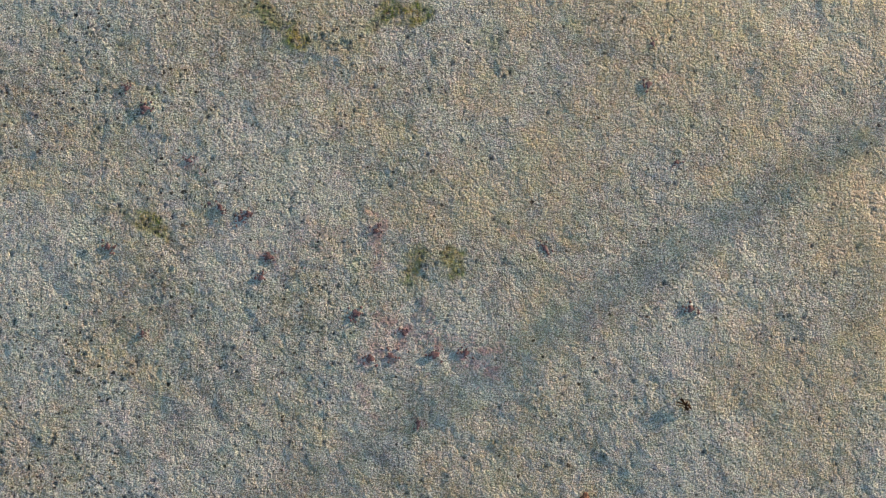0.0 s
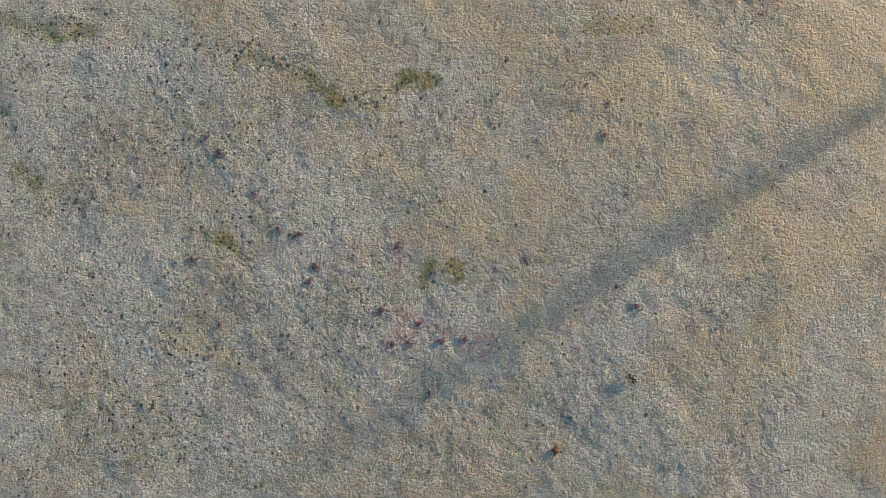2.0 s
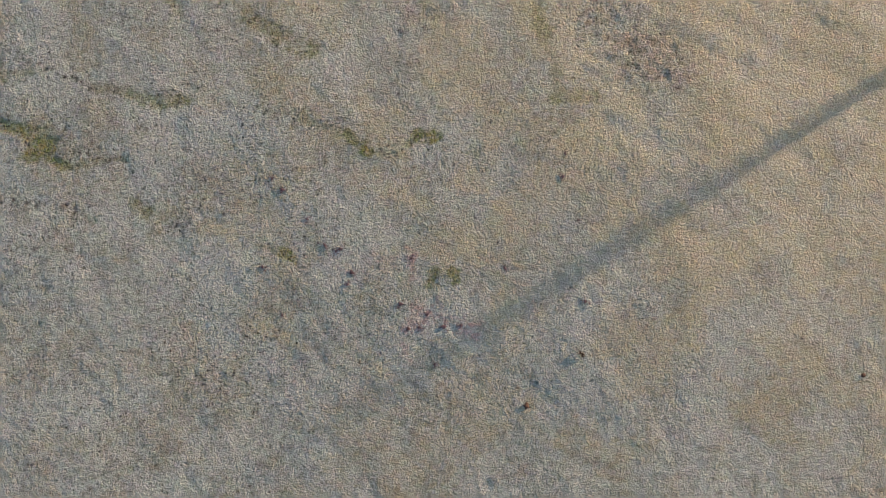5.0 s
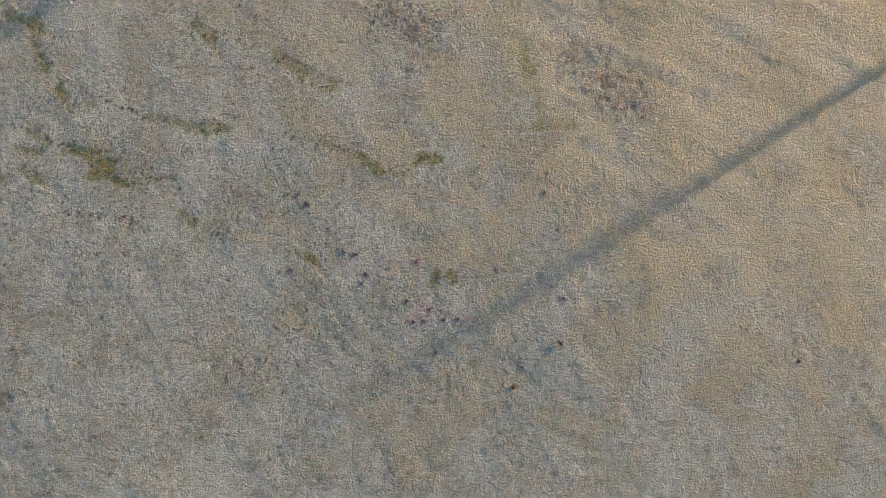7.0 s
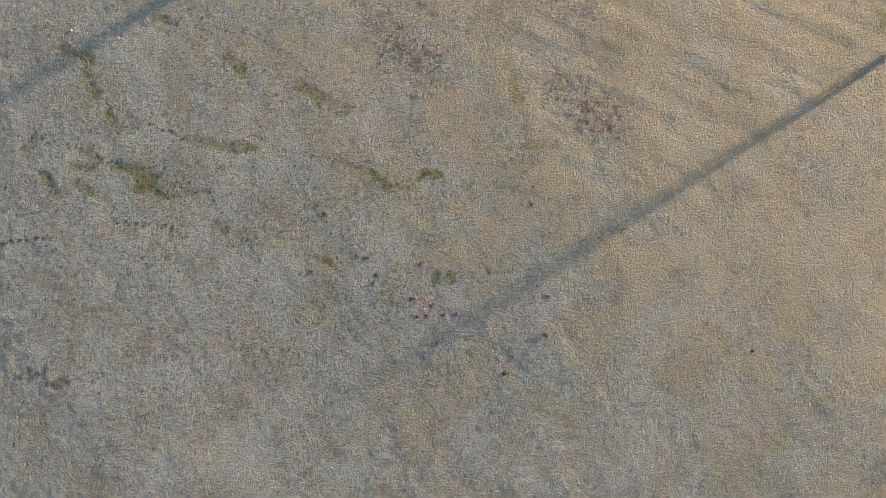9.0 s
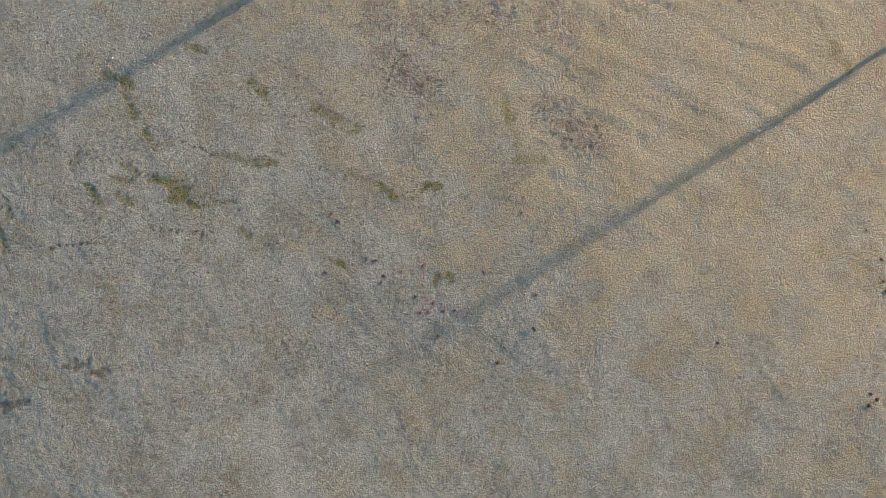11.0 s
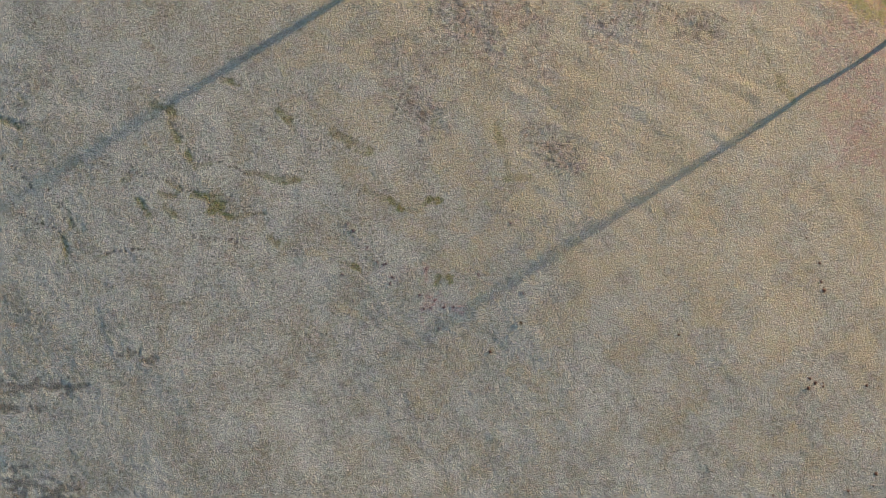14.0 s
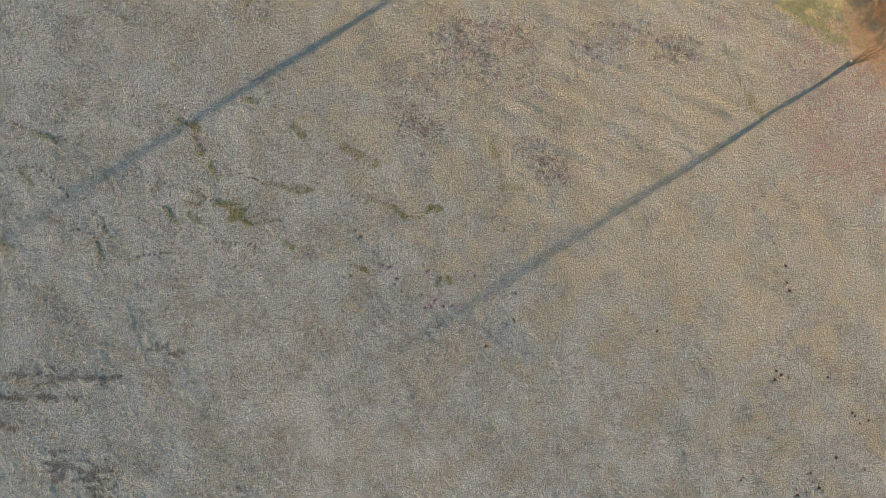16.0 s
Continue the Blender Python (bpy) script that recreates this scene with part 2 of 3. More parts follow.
LITTER = [(44.5, 29.0, 47.0, 16.4, 3.5, 0.7), (49.5, 28.6, 55.3, 15.4, 6.0, 0.85), (52.0, 33.0, 56.0, 27.0, 3.0, 1.0), (49.5, 15.3, 50.6, 14.5, 1.6, 1.0), (35.0, 34.2, 35.7, 32.7, 1.5, 0.8),
          (47.5, 18.1, 52.0, 14.5, 1.5, 0.8), (-1.9, -1.7, 1.5, -2.7, 0.7, 1.0), (-2.7, -2.8, -1.7, -2.7, 0.3, 0.8), (-2.5, 2.3, -2.2, 0.5, 0.3, 0.8),
          (-6.3, 0.9, -5.3, 0.5, 0.5, 0.5), (-8.9, 4.2, -8.7, 4.1, 0.3, 0.8), (-0.9, -4.8, -0.8, -5.1, 0.2, 0.8), (-2.9, -3.8, -2.5, -5.2, 0.3, 0.5),
          (-5.7, 1.9, -3.7, 1.1, 0.6, 0.35), (-0.7, -0.8, -0.5, -1.5, 0.3, 0.6)]
GOLD = [(43.5, 37.4, 47.5, 34.6, 2.0, 1.0), (47.5, 34.6, 52.5, 31.2, 1.8, 0.9), (48.5, 37.6, 54.0, 34.0, 3.0, 0.8)]
# dry straw that the rime has left
DRY = [(12.1, 6.7, 12.0, 4.2, 0.35, 0.6), (0.9, 2.6, 4.6, 1.4, 0.5, 0.45), (3.2, 5.0, 4.6, 4.0, 0.5, 0.4), (9.4, 3.8, 10.6, 2.3, 0.35, 0.5),
       (9.0, 9.6, 14.5, 8.2, 0.8, 0.45), (-3.6, 6.2, -1.2, 5.0, 0.4, 0.4), (-13.4, 7.6, -10.8, 6.4, 0.5, 0.4), (-16.0, 3.8, -13.6, 3.2, 0.5, 0.4),
       (-12.2, -2.4, -9.0, -4.2, 0.5, 0.35), (16.5, 12.0, 24.0, 9.0, 1.2, 0.4), (22.0, 4.0, 30.0, 1.5, 1.2, 0.35)]

# deep dark prints (x, y)
BLOTS = [(-10.8, 6.2), (-4.4, 8.8), (-3.0, 8.7), (-2.4, 9.1), (-1.3, 8.7), (-0.7, 9.7), (-2.2, 9.4), (-12.0, 4.2), (-6.5, 9.8), (-4.9, 8.6),
         (-17.4, 3.8), (-15.7, 5.5), (-17.9, 3.7), (-14.4, 4.5), (-15.6, 3.8), (-8.4, 5.8), (-2.4, 5.8), (2.2, 5.7), (2.3, 8.9), (2.7, 10.5),
         (-1.8, 3.8), (1.7, 4.3), (-3.2, 6.0), (-16.0, 4.9)]

# files of hoof prints (x, y, x, y)
TREADS = [(-27.1, 14.3, -22.9, 12.8), (-30.5, 10.9, -29.0, 10.5), (-39.3, 13.8, -37.0, 13.0), (-38.9, 3.6, -34.0, 4.1), (-28.9, 5.3, -22.7, 5.0),
          (-36.3, 12.8, -31.8, 11.9), (-24.3, 8.8, -22.0, 8.0), (-52.1, 15.2, -49.2, 13.1), (-49.2, 13.1, -47.3, 10.6), (-45.9, 10.9, -43.0, 8.1),
          (-51.2, 11.3, -49.0, 8.1), (-49.0, 8.1, -44.7, 6.3), (-44.7, 6.3, -43.6, 5.2), (-42.9, 7.3, -41.8, 5.2), (-56.3, 14.5, -52.1, 15.2), (-10.2, 10.8, -8.3, 10.8), (-8.3, 10.8, -6.8, 10.1), (-4.5, 8.8, -2.4, 9.1), (-5.0, 22.1, -6.1, 19.2), (41.0, 5.3, 42.4, 2.4), (42.4, 2.4, 43.1, -0.7), (43.1, -0.7, 43.2, -6.7), (18.6, 33.3, 23.1, 33.1),
          (23.1, 33.1, 26.7, 31.8)]

# hoof prints (x, y, radius, depth, darkness, aspect): trodden through the rime into dark earth
hoof = []
while len(hoof) < 1300:
    x, y = rng.uniform(-17, 16), rng.uniform(-8.5, 11)
    want = 0.10 + 0.75 * float(smooth(4, -9, x + 0.6 * abs(y - 2))) * float(smooth(0.35, 0.7, fbm(np.array(x), np.array(y), 2.2, 62)))
    if rng.random() < want:
        hoof.append((x, y))
while len(hoof) < 4600:
    x, y = rng.uniform(-58, 56), rng.uniform(-28, 37)
    want = 0.06 + 0.85 * float(smooth(8, -32, x - 0.5 * y)) * float(smooth(0.42, 0.68, fbm(np.array(x), np.array(y), 4.5, 65)))
    if rng.random() < want and not (-16.5 < x < 16 and -8 < y < 10.7):
        hoof.append((x, y))
for x0, y0, x1, y1, w, a in TRAILS_NEAR + TRAILS_HERD + TRAILS_MID + THAW + ROUGH:
    for k in range(int(6 + 5 * math.hypot(x1 - x0, y1 - y0))):
        f = rng.random()
        hoof.append((x0 + f * (x1 - x0) + rng.normal(0, 0.55 * w + 0.15), y0 + f * (y1 - y0) + rng.normal(0, 0.55 * w + 0.15)))
steps = []
for x0, y0, x1, y1 in TREADS:
    n = int(2.4 * math.hypot(x1 - x0, y1 - y0))
    for k in range(n):
        f = (k + rng.uniform(-0.35, 0.35)) / n
        steps.append((x0 + f * (x1 - x0) + rng.normal(0, 0.13), y0 + f * (y1 - y0) + rng.normal(0, 0.13)))
hoof = [(x, y, rng.uniform(0.022, 0.055) * (1.0 if abs(x) < 17 and abs(y - 1) < 10 else 1.35), rng.uniform(0.014, 0.032), rng.uniform(0.5, 0.95), rng.uniform(0.6, 1.7)) for x, y in hoof]
hoof += [(x, y, rng.uniform(0.045, 0.07), 0.02, 0.9, rng.uniform(0.7, 1.5)) for x, y in BLOTS]
hoof += [(x, y, rng.uniform(0.07, 0.12) * (0.6 if x > -16 and y < 11 else 1.0), 0.022, rng.uniform(0.6, 0.95), rng.uniform(0.6, 1.6)) for x, y in steps]


def survey(xs, ys):
    """Height and marks of the pasture at the nodes of a grid: a dict of arrays."""
    gx, gy = np.meshgrid(xs, ys)

    def marks(strokes, seed, rag=1.3):
        out = np.zeros_like(gx)
        for x0, y0, x1, y1, w, a in strokes:
            reach = w * 2.2 + 0.3
            i0, i1 = np.searchsorted(xs, (min(x0, x1) - reach, max(x0, x1) + reach))
            j0, j1 = np.searchsorted(ys, (min(y0, y1) - reach, max(y0, y1) + reach))
            if i0 == i1 or j0 == j1:
                continue
            px, py = gx[j0:j1, i0:i1], gy[j0:j1, i0:i1]
            ragged = (fbm(px, py, 0.8, seed, 4) - 0.5) * 3.4 + (value_noise(px, py, 0.22, seed + 1) - 0.5) * 1.3
            dx, dy = x1 - x0, y1 - y0
            k = np.clip(((px - x0) * dx + (py - y0) * dy) / (dx * dx + dy * dy), 0, 1)
            d = np.hypot(px - x0 - k * dx, py - y0 - k * dy)
            v = a * smooth(0.05, 0.8, 1.2 - d / w + rag * 0.5 * ragged)
            out[j0:j1, i0:i1] = np.maximum(out[j0:j1, i0:i1], v)
        return np.clip(out, 0, 1)

    trail = np.maximum(marks(TRAILS_NEAR + TRAILS_HERD, 2, 0.85), marks(TRAILS_MID + TRAILS_FAR, 5, 0.95))
    trail *= 0.55 + 0.45 * smooth(0.36, 0.56, fbm(gx, gy, 0.9, 6, 3))
    trail = np.clip(trail, 0, 1)
    green = np.clip(np.maximum(trail, marks(THAW, 11, 0.9)), 0, 1)
    ruts, rough, rust, gold = marks(RUTS, 14), marks(ROUGH, 17), 0.85 * marks(LITTER, 20, 1.6), marks(GOLD, 23)
    rust *= 0.25 + 0.75 * smooth(0.44, 0.58, fbm(gx, gy, 0.4, 51, 2))
    rust = np.maximum(rust, rough * 0.38 * smooth(0.40, 0.60, fbm(gx, gy, 1.2, 52, 2)))
    # relief: long swells, hummocks, tussocks, old ridges across the slope, churned spots
    near = smooth(260, 70, np.hypot(gx, gy))
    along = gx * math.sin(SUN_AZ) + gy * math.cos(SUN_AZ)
    z = near * (-0.00019 * along ** 2 + (fbm(gx, gy, 34, 31, 2) - 0.5) * 0.16)
    # the south-east falls away a little from the sun
    past = np.clip(-(0.32 * (gx - 14) + 0.95 * (gy + 0.5)), 0, 24) * smooth(-30, 5, gx)
    z -= near * 0.010 * (past - 3 * (1 - np.exp(-past / 3)))
    near = smooth(80, 62, np.maximum(np.abs(gx), 1.5 * np.abs(gy - 4)))
    z += near * (fbm(gx, gy, 5.5, 35, 2) - 0.5) * 0.055
    z += near * (fbm(gx, gy, 1.1, 38, 2) - 0.5) * 0.027
    # hummocks drawn out across the sun's way
    side = gx * math.cos(SUN_AZ) - gy * math.sin(SUN_AZ)
    z += near * (fbm(side / 2.2, along, 1.5, 91, 3) - 0.5) * 0.022
    close = xs[1] - xs[0] < 0.1
    z += near * (fbm(gx, gy, 0.36, 41, 2 if close else 1) - 0.5) * 0.016
    lumps = rng.random(gx.shape) - 0.5
    if close:
        for axis in (0, 1):
            lumps = 0.7 * (lumps + 0.8 * np.roll(lumps, 1, axis))
    z += near * lumps * 0.010
    ridge = 0.15 + 0.85 * smooth(0.3, 0.6, fbm(gx, gy, 16, 44, 2)) * smooth(-4, 18, gy) * smooth(-14, 10, gx) * smooth(60, 46, gx)
    across, down = gx * 0.38 + gy * 0.925, gx * 0.925 - gy * 0.38
    z += near * 0.068 * ridge * (fbm(across, down / 7, 1.3, 47, 2) - 0.5)
    z += rough * (fbm(gx, gy, 0.5, 50, 2) - 0.45) * 0.046
    z -= ruts * 0.012 + trail * 0.02
    soil = np.clip(0.55 * ruts * smooth(0.30, 0.60, fbm(gx / 2.5, gy, 0.6, 53, 3)) + rough * 0.42 * smooth(0.54, 0.70, fbm(gx, gy, 0.4, 56, 2)), 0, 0.9)
    # straw patches, plus warm sunlight painted in: yellower sunward, less so south-east
    straw_sunlight = np.clip(smooth(0.40, 0.60, fbm(gx, gy, 2.2, 59, 4)) * 0.55 - 0.06 + 0.78 * smooth(-26, 34, along) - 0.08 - 0.5 * rough - 0.30 * smooth(2, -14, gy) * smooth(0, 25, gx) + 0.22 * smooth(8, 26, gy) * smooth(-30, 0, gx) + 1.5 * marks(DRY, 29, 1.5), 0, 1)
    prints = 0.045 + 0.24 * smooth(4, -9, gx + 0.6 * np.abs(gy - 2)) * smooth(0.38, 0.62, fbm(gx, gy, 2.2, 62, 3))
    prints = np.maximum(prints, 0.22 * smooth(8, -32, gx - 0.5 * gy) * smooth(0.45, 0.68, fbm(gx, gy, 4.5, 65, 3)))
    prints = np.clip(prints + 0.8 * trail + 0.7 * rough + 0.3 * marks([(*t, 0.28, 1.0) for t in TREADS], 26, 0.6), 0, 0.75)
    for x, y, r, depth, dark, aspect in hoof:
        i0, i1 = np.searchsorted(xs, (x - 0.3, x + 0.3))
        j0, j1 = np.searchsorted(ys, (y - 0.3, y + 0.3))
        if i1 - i0 < 2 or j1 - j0 < 2:
            continue
        d2 = ((gx[j0:j1, i0:i1] - x) ** 2 + ((gy[j0:j1, i0:i1] - y) * aspect) ** 2) / r ** 2
        z[j0:j1, i0:i1] += 0.006 * np.exp(-(np.sqrt(d2) - 1.9) ** 2 * 3) - depth * np.exp(-d2)
        soil[j0:j1, i0:i1] = np.maximum(soil[j0:j1, i0:i1], dark * np.exp(-d2 ** 1.5 * 0.5))
    return {"xs": xs, "ys": ys, "gx": gx, "gy": gy, "z": z, "green": green, "soil": soil, "rust": rust, "gold": gold, "straw_sunlight": straw_sunlight, "print": prints}


# ---- the ground: one sheet to the horizon, woven finer where the camera starts ----
STEP = 0.12
far = np.cumsum(1.6 ** np.arange(1, 17))
xs, ys = np.arange(-60.0, 60.01, STEP), np.arange(-31.08, 40.01, STEP)
I0, I1 = np.searchsorted(xs, (-17.0, 16.6))
J0, J1 = np.searchsorted(ys, (-8.7, 11.3))
fine_x = np.linspace(xs[I0], xs[I1], 2 * (I1 - I0) + 1)
fine_y = np.linspace(ys[J0], ys[J1], 2 * (J1 - J0) + 1)
K = len(far)
wide = survey(np.concatenate([xs[0] - far[::-1], xs, xs[-1] + far]), np.concatenate([ys[0] - far[::-1], ys, ys[-1] + far]))
fine = survey(fine_x, fine_y)
I0, I1, J0, J1 = I0 + K, I1 + K, J0 + K, J1 + K
edge = fine["z"]
edge[0::2, 0], edge[0::2, -1] = wide["z"][J0:J1 + 1, I0], wide["z"][J0:J1 + 1, I1]
edge[0, 0::2], edge[-1, 0::2] = wide["z"][J0, I0:I1 + 1], wide["z"][J1, I0:I1 + 1]
for col in (0, -1):
    edge[1::2, col] = (edge[0:-1:2, col] + edge[2::2, col]) / 2
    edge[col, 1::2] = (edge[col, 0:-1:2] + edge[col, 2::2]) / 2
ny, nx = wide["z"].shape
ids = np.arange(nx * ny).reshape(ny, nx)
cells = np.stack([ids[:-1, :-1], ids[:-1, 1:], ids[1:, 1:], ids[1:, :-1]], -1)
keep = np.ones(cells.shape[:2], bool)
keep[J0:J1, I0:I1] = False
fny, fnx = fine["z"].shape
fids = np.arange(fnx * fny).reshape(fny, fnx) + nx * ny
quads = np.concatenate([cells[keep], np.stack([fids[:-1, :-1], fids[:-1, 1:], fids[1:, 1:], fids[1:, :-1]], -1).reshape(-1, 4)])
LAYERS = ("green", "soil", "rust", "gold", "straw_sunlight", "print")
me = bpy.data.meshes.new("ground")
me.vertices.add(nx * ny + fnx * fny)
co = np.concatenate([np.stack([g["gx"], g["gy"], g["z"]], -1).reshape(-1, 3) for g in (wide, fine)])
me.vertices.foreach_set("co", co.astype(np.float32).ravel())
me.loops.add(quads.size)
me.loops.foreach_set("vertex_index", quads.astype(np.int32).ravel())
me.polygons.add(len(quads))
me.polygons.foreach_set("loop_start", np.arange(0, quads.size, 4, dtype=np.int32))
me.polygons.foreach_set("use_smooth", np.ones(len(quads), dtype=bool))
me.update(calc_edges=True)
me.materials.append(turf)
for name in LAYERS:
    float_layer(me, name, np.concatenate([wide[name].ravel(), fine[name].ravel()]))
tagged(new("ground", me), "grazed pasture with rime, hoof prints and thawed green trails", "ground", kind="structure")


def sample(name, x, y):
    """A layer of the ground at points, between the four nodes round them."""
    x, y = np.atleast_1d(np.asarray(x, float)), np.atleast_1d(np.asarray(y, float))
    out = []
    for g in (wide, fine):
        i = np.clip(np.searchsorted(g["xs"], x), 1, len(g["xs"]) - 1)
        j = np.clip(np.searchsorted(g["ys"], y), 1, len(g["ys"]) - 1)
        fx = np.clip((x - g["xs"][i - 1]) / (g["xs"][i] - g["xs"][i - 1]), 0, 1)
        fy = np.clip((y - g["ys"][j - 1]) / (g["ys"][j] - g["ys"][j - 1]), 0, 1)
        v = g[name]
        out.append((v[j - 1, i - 1] * (1 - fx) + v[j - 1, i] * fx) * (1 - fy) + (v[j, i - 1] * (1 - fx) + v[j, i] * fx) * fy)
    inside = (x > fine_x[0]) & (x < fine_x[-1]) & (y > fine_y[0]) & (y < fine_y[-1])
    return np.where(inside, out[1], out[0])


def ground_z(x, y):
    return sample("z", x, y)


def level(x, y):
    return float(ground_z(x, y)[0])


# ---- grass: splayed blades ----
def blade_mesh(name, x, y, blades, tall, wide, spread, mat):
    """Tufts of a few splayed blades at the points x, y. tall, wide and spread: low and high bounds in metres."""
    n = len(x)
    x, y = np.repeat(x, blades), np.repeat(y, blades)
    tone = np.clip(np.repeat(rng.random(n), blades) * 0.6 + rng.random(n * blades) * 0.4, 0, 1)
    size = np.repeat(rng.uniform(0.7, 1.25, n), blades)
    turn = rng.uniform(0, 2 * math.pi, n * blades)
    h, w, s = (rng.uniform(*b, n * blades) * size for b in (tall, wide, spread))
    bx, by = x + rng.normal(0, 0.25, n * blades) * s, y + rng.normal(0, 0.25, n * blades) * s
    z = ground_z(bx, by) - 0.006
    cx, sx = np.cos(turn), np.sin(turn)
    co = np.empty((n * blades, 3, 3), np.float32)
    co[:, 0] = np.stack([bx - sx * w / 2, by + cx * w / 2, z], -1)
    co[:, 1] = np.stack([bx + sx * w / 2, by - cx * w / 2, z], -1)
    co[:, 2] = np.stack([bx + cx * s, by + sx * s, z + h], -1)
    count = n * blades
    me = bpy.data.meshes.new(name)
    me.vertices.add(count * 3)
    me.vertices.foreach_set("co", co.ravel())
    me.loops.add(count * 3)
    me.loops.foreach_set("vertex_index", np.arange(count * 3, dtype=np.int32))
    me.polygons.add(count)
    me.polygons.foreach_set("loop_start", np.arange(0, count * 3, 3, dtype=np.int32))
    me.update(calc_edges=True)
    me.materials.append(mat)
    for key in LAYERS:
        float_layer(me, key, np.repeat(sample(key, bx, by), 3))
    float_layer(me, "tone", np.repeat(tone, 3))
    return new(name, me)


INNER = (-16.8, 16.4, -8.5, 11.1)


def inside_share(x, y):
    """1 well inside the finely grassed middle, 0 outside it, with a ragged border."""
    d = np.minimum(np.minimum(x - INNER[0], INNER[1] - x), np.minimum(y - INNER[2], INNER[3] - y))
    return smooth(0.2, 2.4, d + 1.6 * (fbm(x, y, 1.5, 77, 2) - 0.5))


def tuft_points(per_m2, x0, x1, y0, y1, middle):
    n = int(per_m2 * (x1 - x0) * (y1 - y0))
    x, y = rng.uniform(x0, x1, n), rng.uniform(y0, y1, n)
    keep = rng.random(n) > sample("soil", x, y) * 2.4
    keep &= rng.random(n) < 0.35 + 1.1 * fbm(x, y, 0.5, 71, 2)
    share = inside_share(x, y)
    keep &= rng.random(n) < (share if middle else 1 - share)
    return x[keep], y[keep]


tagged(blade_mesh("grass", *tuft_points(230, *INNER, True), 4, (0.004, 0.013), (0.013, 0.021), (0.035, 0.08), blade_mat),
       "short frosted pasture grass with straw-coloured blades", "grass", kind="stuff")
tagged(blade_mesh("grass", *tuft_points(20, -58, 57, -29, 38, False), 3, (0.006, 0.022), (0.026, 0.042), (0.08, 0.16), blade_mat),
       "frosted pasture grass in low tufts", "grass", kind="stuff")

# ---- plant litter trodden into the grass ----
lx, ly = [], []
for x0, y0, x1, y1, w, a in LITTER:
    n = int(34 * a * (math.hypot(x1 - x0, y1 - y0) + 2 * w) * min(w, 1.0) * 2.4) + 6
    f = rng.random(n)
    lx.append(x0 + f * (x1 - x0) + rng.normal(0, 0.6 * w, n))
    ly.append(y0 + f * (y1 - y0) + rng.normal(0, 0.6 * w, n))
lx, ly = np.concatenate(lx), np.concatenate(ly)
clumped = fbm(lx, ly, 0.45, 81, 2) > 0.47
tagged(blade_mesh("plant_litter", lx[clumped], ly[clumped], 5, (0.008, 0.025), (0.03, 0.055), (0.04, 0.10), litter_mat),
       "pinkish brown plant litter trodden into the grass", "litter", kind="stuff")

# ---- rough growth at the corner of the pasture ----
n = 2600
f = rng.random(n)
rx, ry = 43.0 + f * 10.5 + rng.normal(0, 0.9, n), 38.0 - f * 7.0 + rng.normal(0, 1.3, n)
keep = fbm(rx, ry, 1.1, 95, 2) > 0.44
tagged(blade_mesh("tall_grass", rx[keep], ry[keep], 6, (0.02, 0.07), (0.03, 0.05), (0.12, 0.30), sedge_mat),
       "yellow-green rough grass tussocks at the pasture's corner", "grass", kind="stuff")
rx, ry = rng.normal(55.2, 2.3, 6500), rng.normal(32.6, 3.0, 6500)
keep = rng.random(6500) < smooth(49.5, 55.0, rx + 0.55 * (ry - 31))
rx, ry = rx[keep], ry[keep]
tagged(blade_mesh("dry_reeds", rx, ry, 5, (0.01, 0.045), (0.03, 0.05), (0.2, 0.5), reed_mat),
       "rust-coloured dry reeds standing in the sun", "reeds", kind="stuff")


# ---- loose things on the pasture ----
def lump_mesh(name, mat, size, flat, seed, rough_amount=0.35, detail=3):
    """An uneven lump that sits flat on the ground."""
    bm = bmesh.new()
    bmesh.ops.create_icosphere(bm, subdivisions=detail, radius=1.0)
    for v in bm.verts:
        k = 1 + rough_amount * noise.noise(v.co * 1.6 + Vector((seed * 7.1, 0, 0))) + 0.5 * rough_amount * noise.noise(v.co * 4.3 + Vector((0, seed * 3.3, 0)))
        v.co = v.co * k
        v.co.z = max(v.co.z, -0.25) * flat
        v.co *= size
    me = bpy.data.meshes.new(name)
    bm.to_mesh(me)
    bm.free()
    me.materials.append(mat)
    me.polygons.foreach_set("use_smooth", [True] * len(me.polygons))
    return me


def crumb_mesh(name, size, flat, lobes, seed):
    """A slumped, lobed cake of dung, or a crumb of one."""
    bm = bmesh.new()
    bmesh.ops.create_icosphere(bm, subdivisions=2 if lobes else 1, radius=1.0)
    for v in bm.verts:
        a = math.atan2(v.co.y, v.co.x)
        k = 1 + lobes * math.sin(3 * a + seed) * 0.5 + lobes * math.sin(5 * a + 2 * seed) * 0.4 + 0.4 * noise.noise(v.co * 1.8 + Vector((seed * 5.3, 0, 0)))
        v.co = Vector((v.co.x * k * size * 1.2, v.co.y * k * size, max(v.co.z, -0.3) * size * flat))
    me = bpy.data.meshes.new(name)
    bm.to_mesh(me)
    bm.free()
    me.materials.append(dung_mat)
    return me


PATS = [(-8.31, 2.70), (-7.91, 2.54), (-6.90, 2.34), (-7.20, 2.16), (-6.18, 0.80), (-11.88, 1.17), (-10.64, 6.11), (-11.33, 6.83), (-9.05, 4.22),
        (-3.07, -1.19), (-2.40, 1.70), (3.60, 1.09), (7.52, 8.46), (8.68, -1.03), (-2.57, -2.77), (-1.88, -2.67), (-0.88, -5.01), (0.79, -2.57),
        (8.29, 4.16), (-0.29, -2.63), (-1.38, -1.88), (7.35, 6.97), (-6.43, 0.06), (-10.60, -1.88)]
pat_shapes = [crumb_mesh("dung_pat", rng.uniform(0.07, 0.11), 0.22, 0.5, k) for k in range(5)]
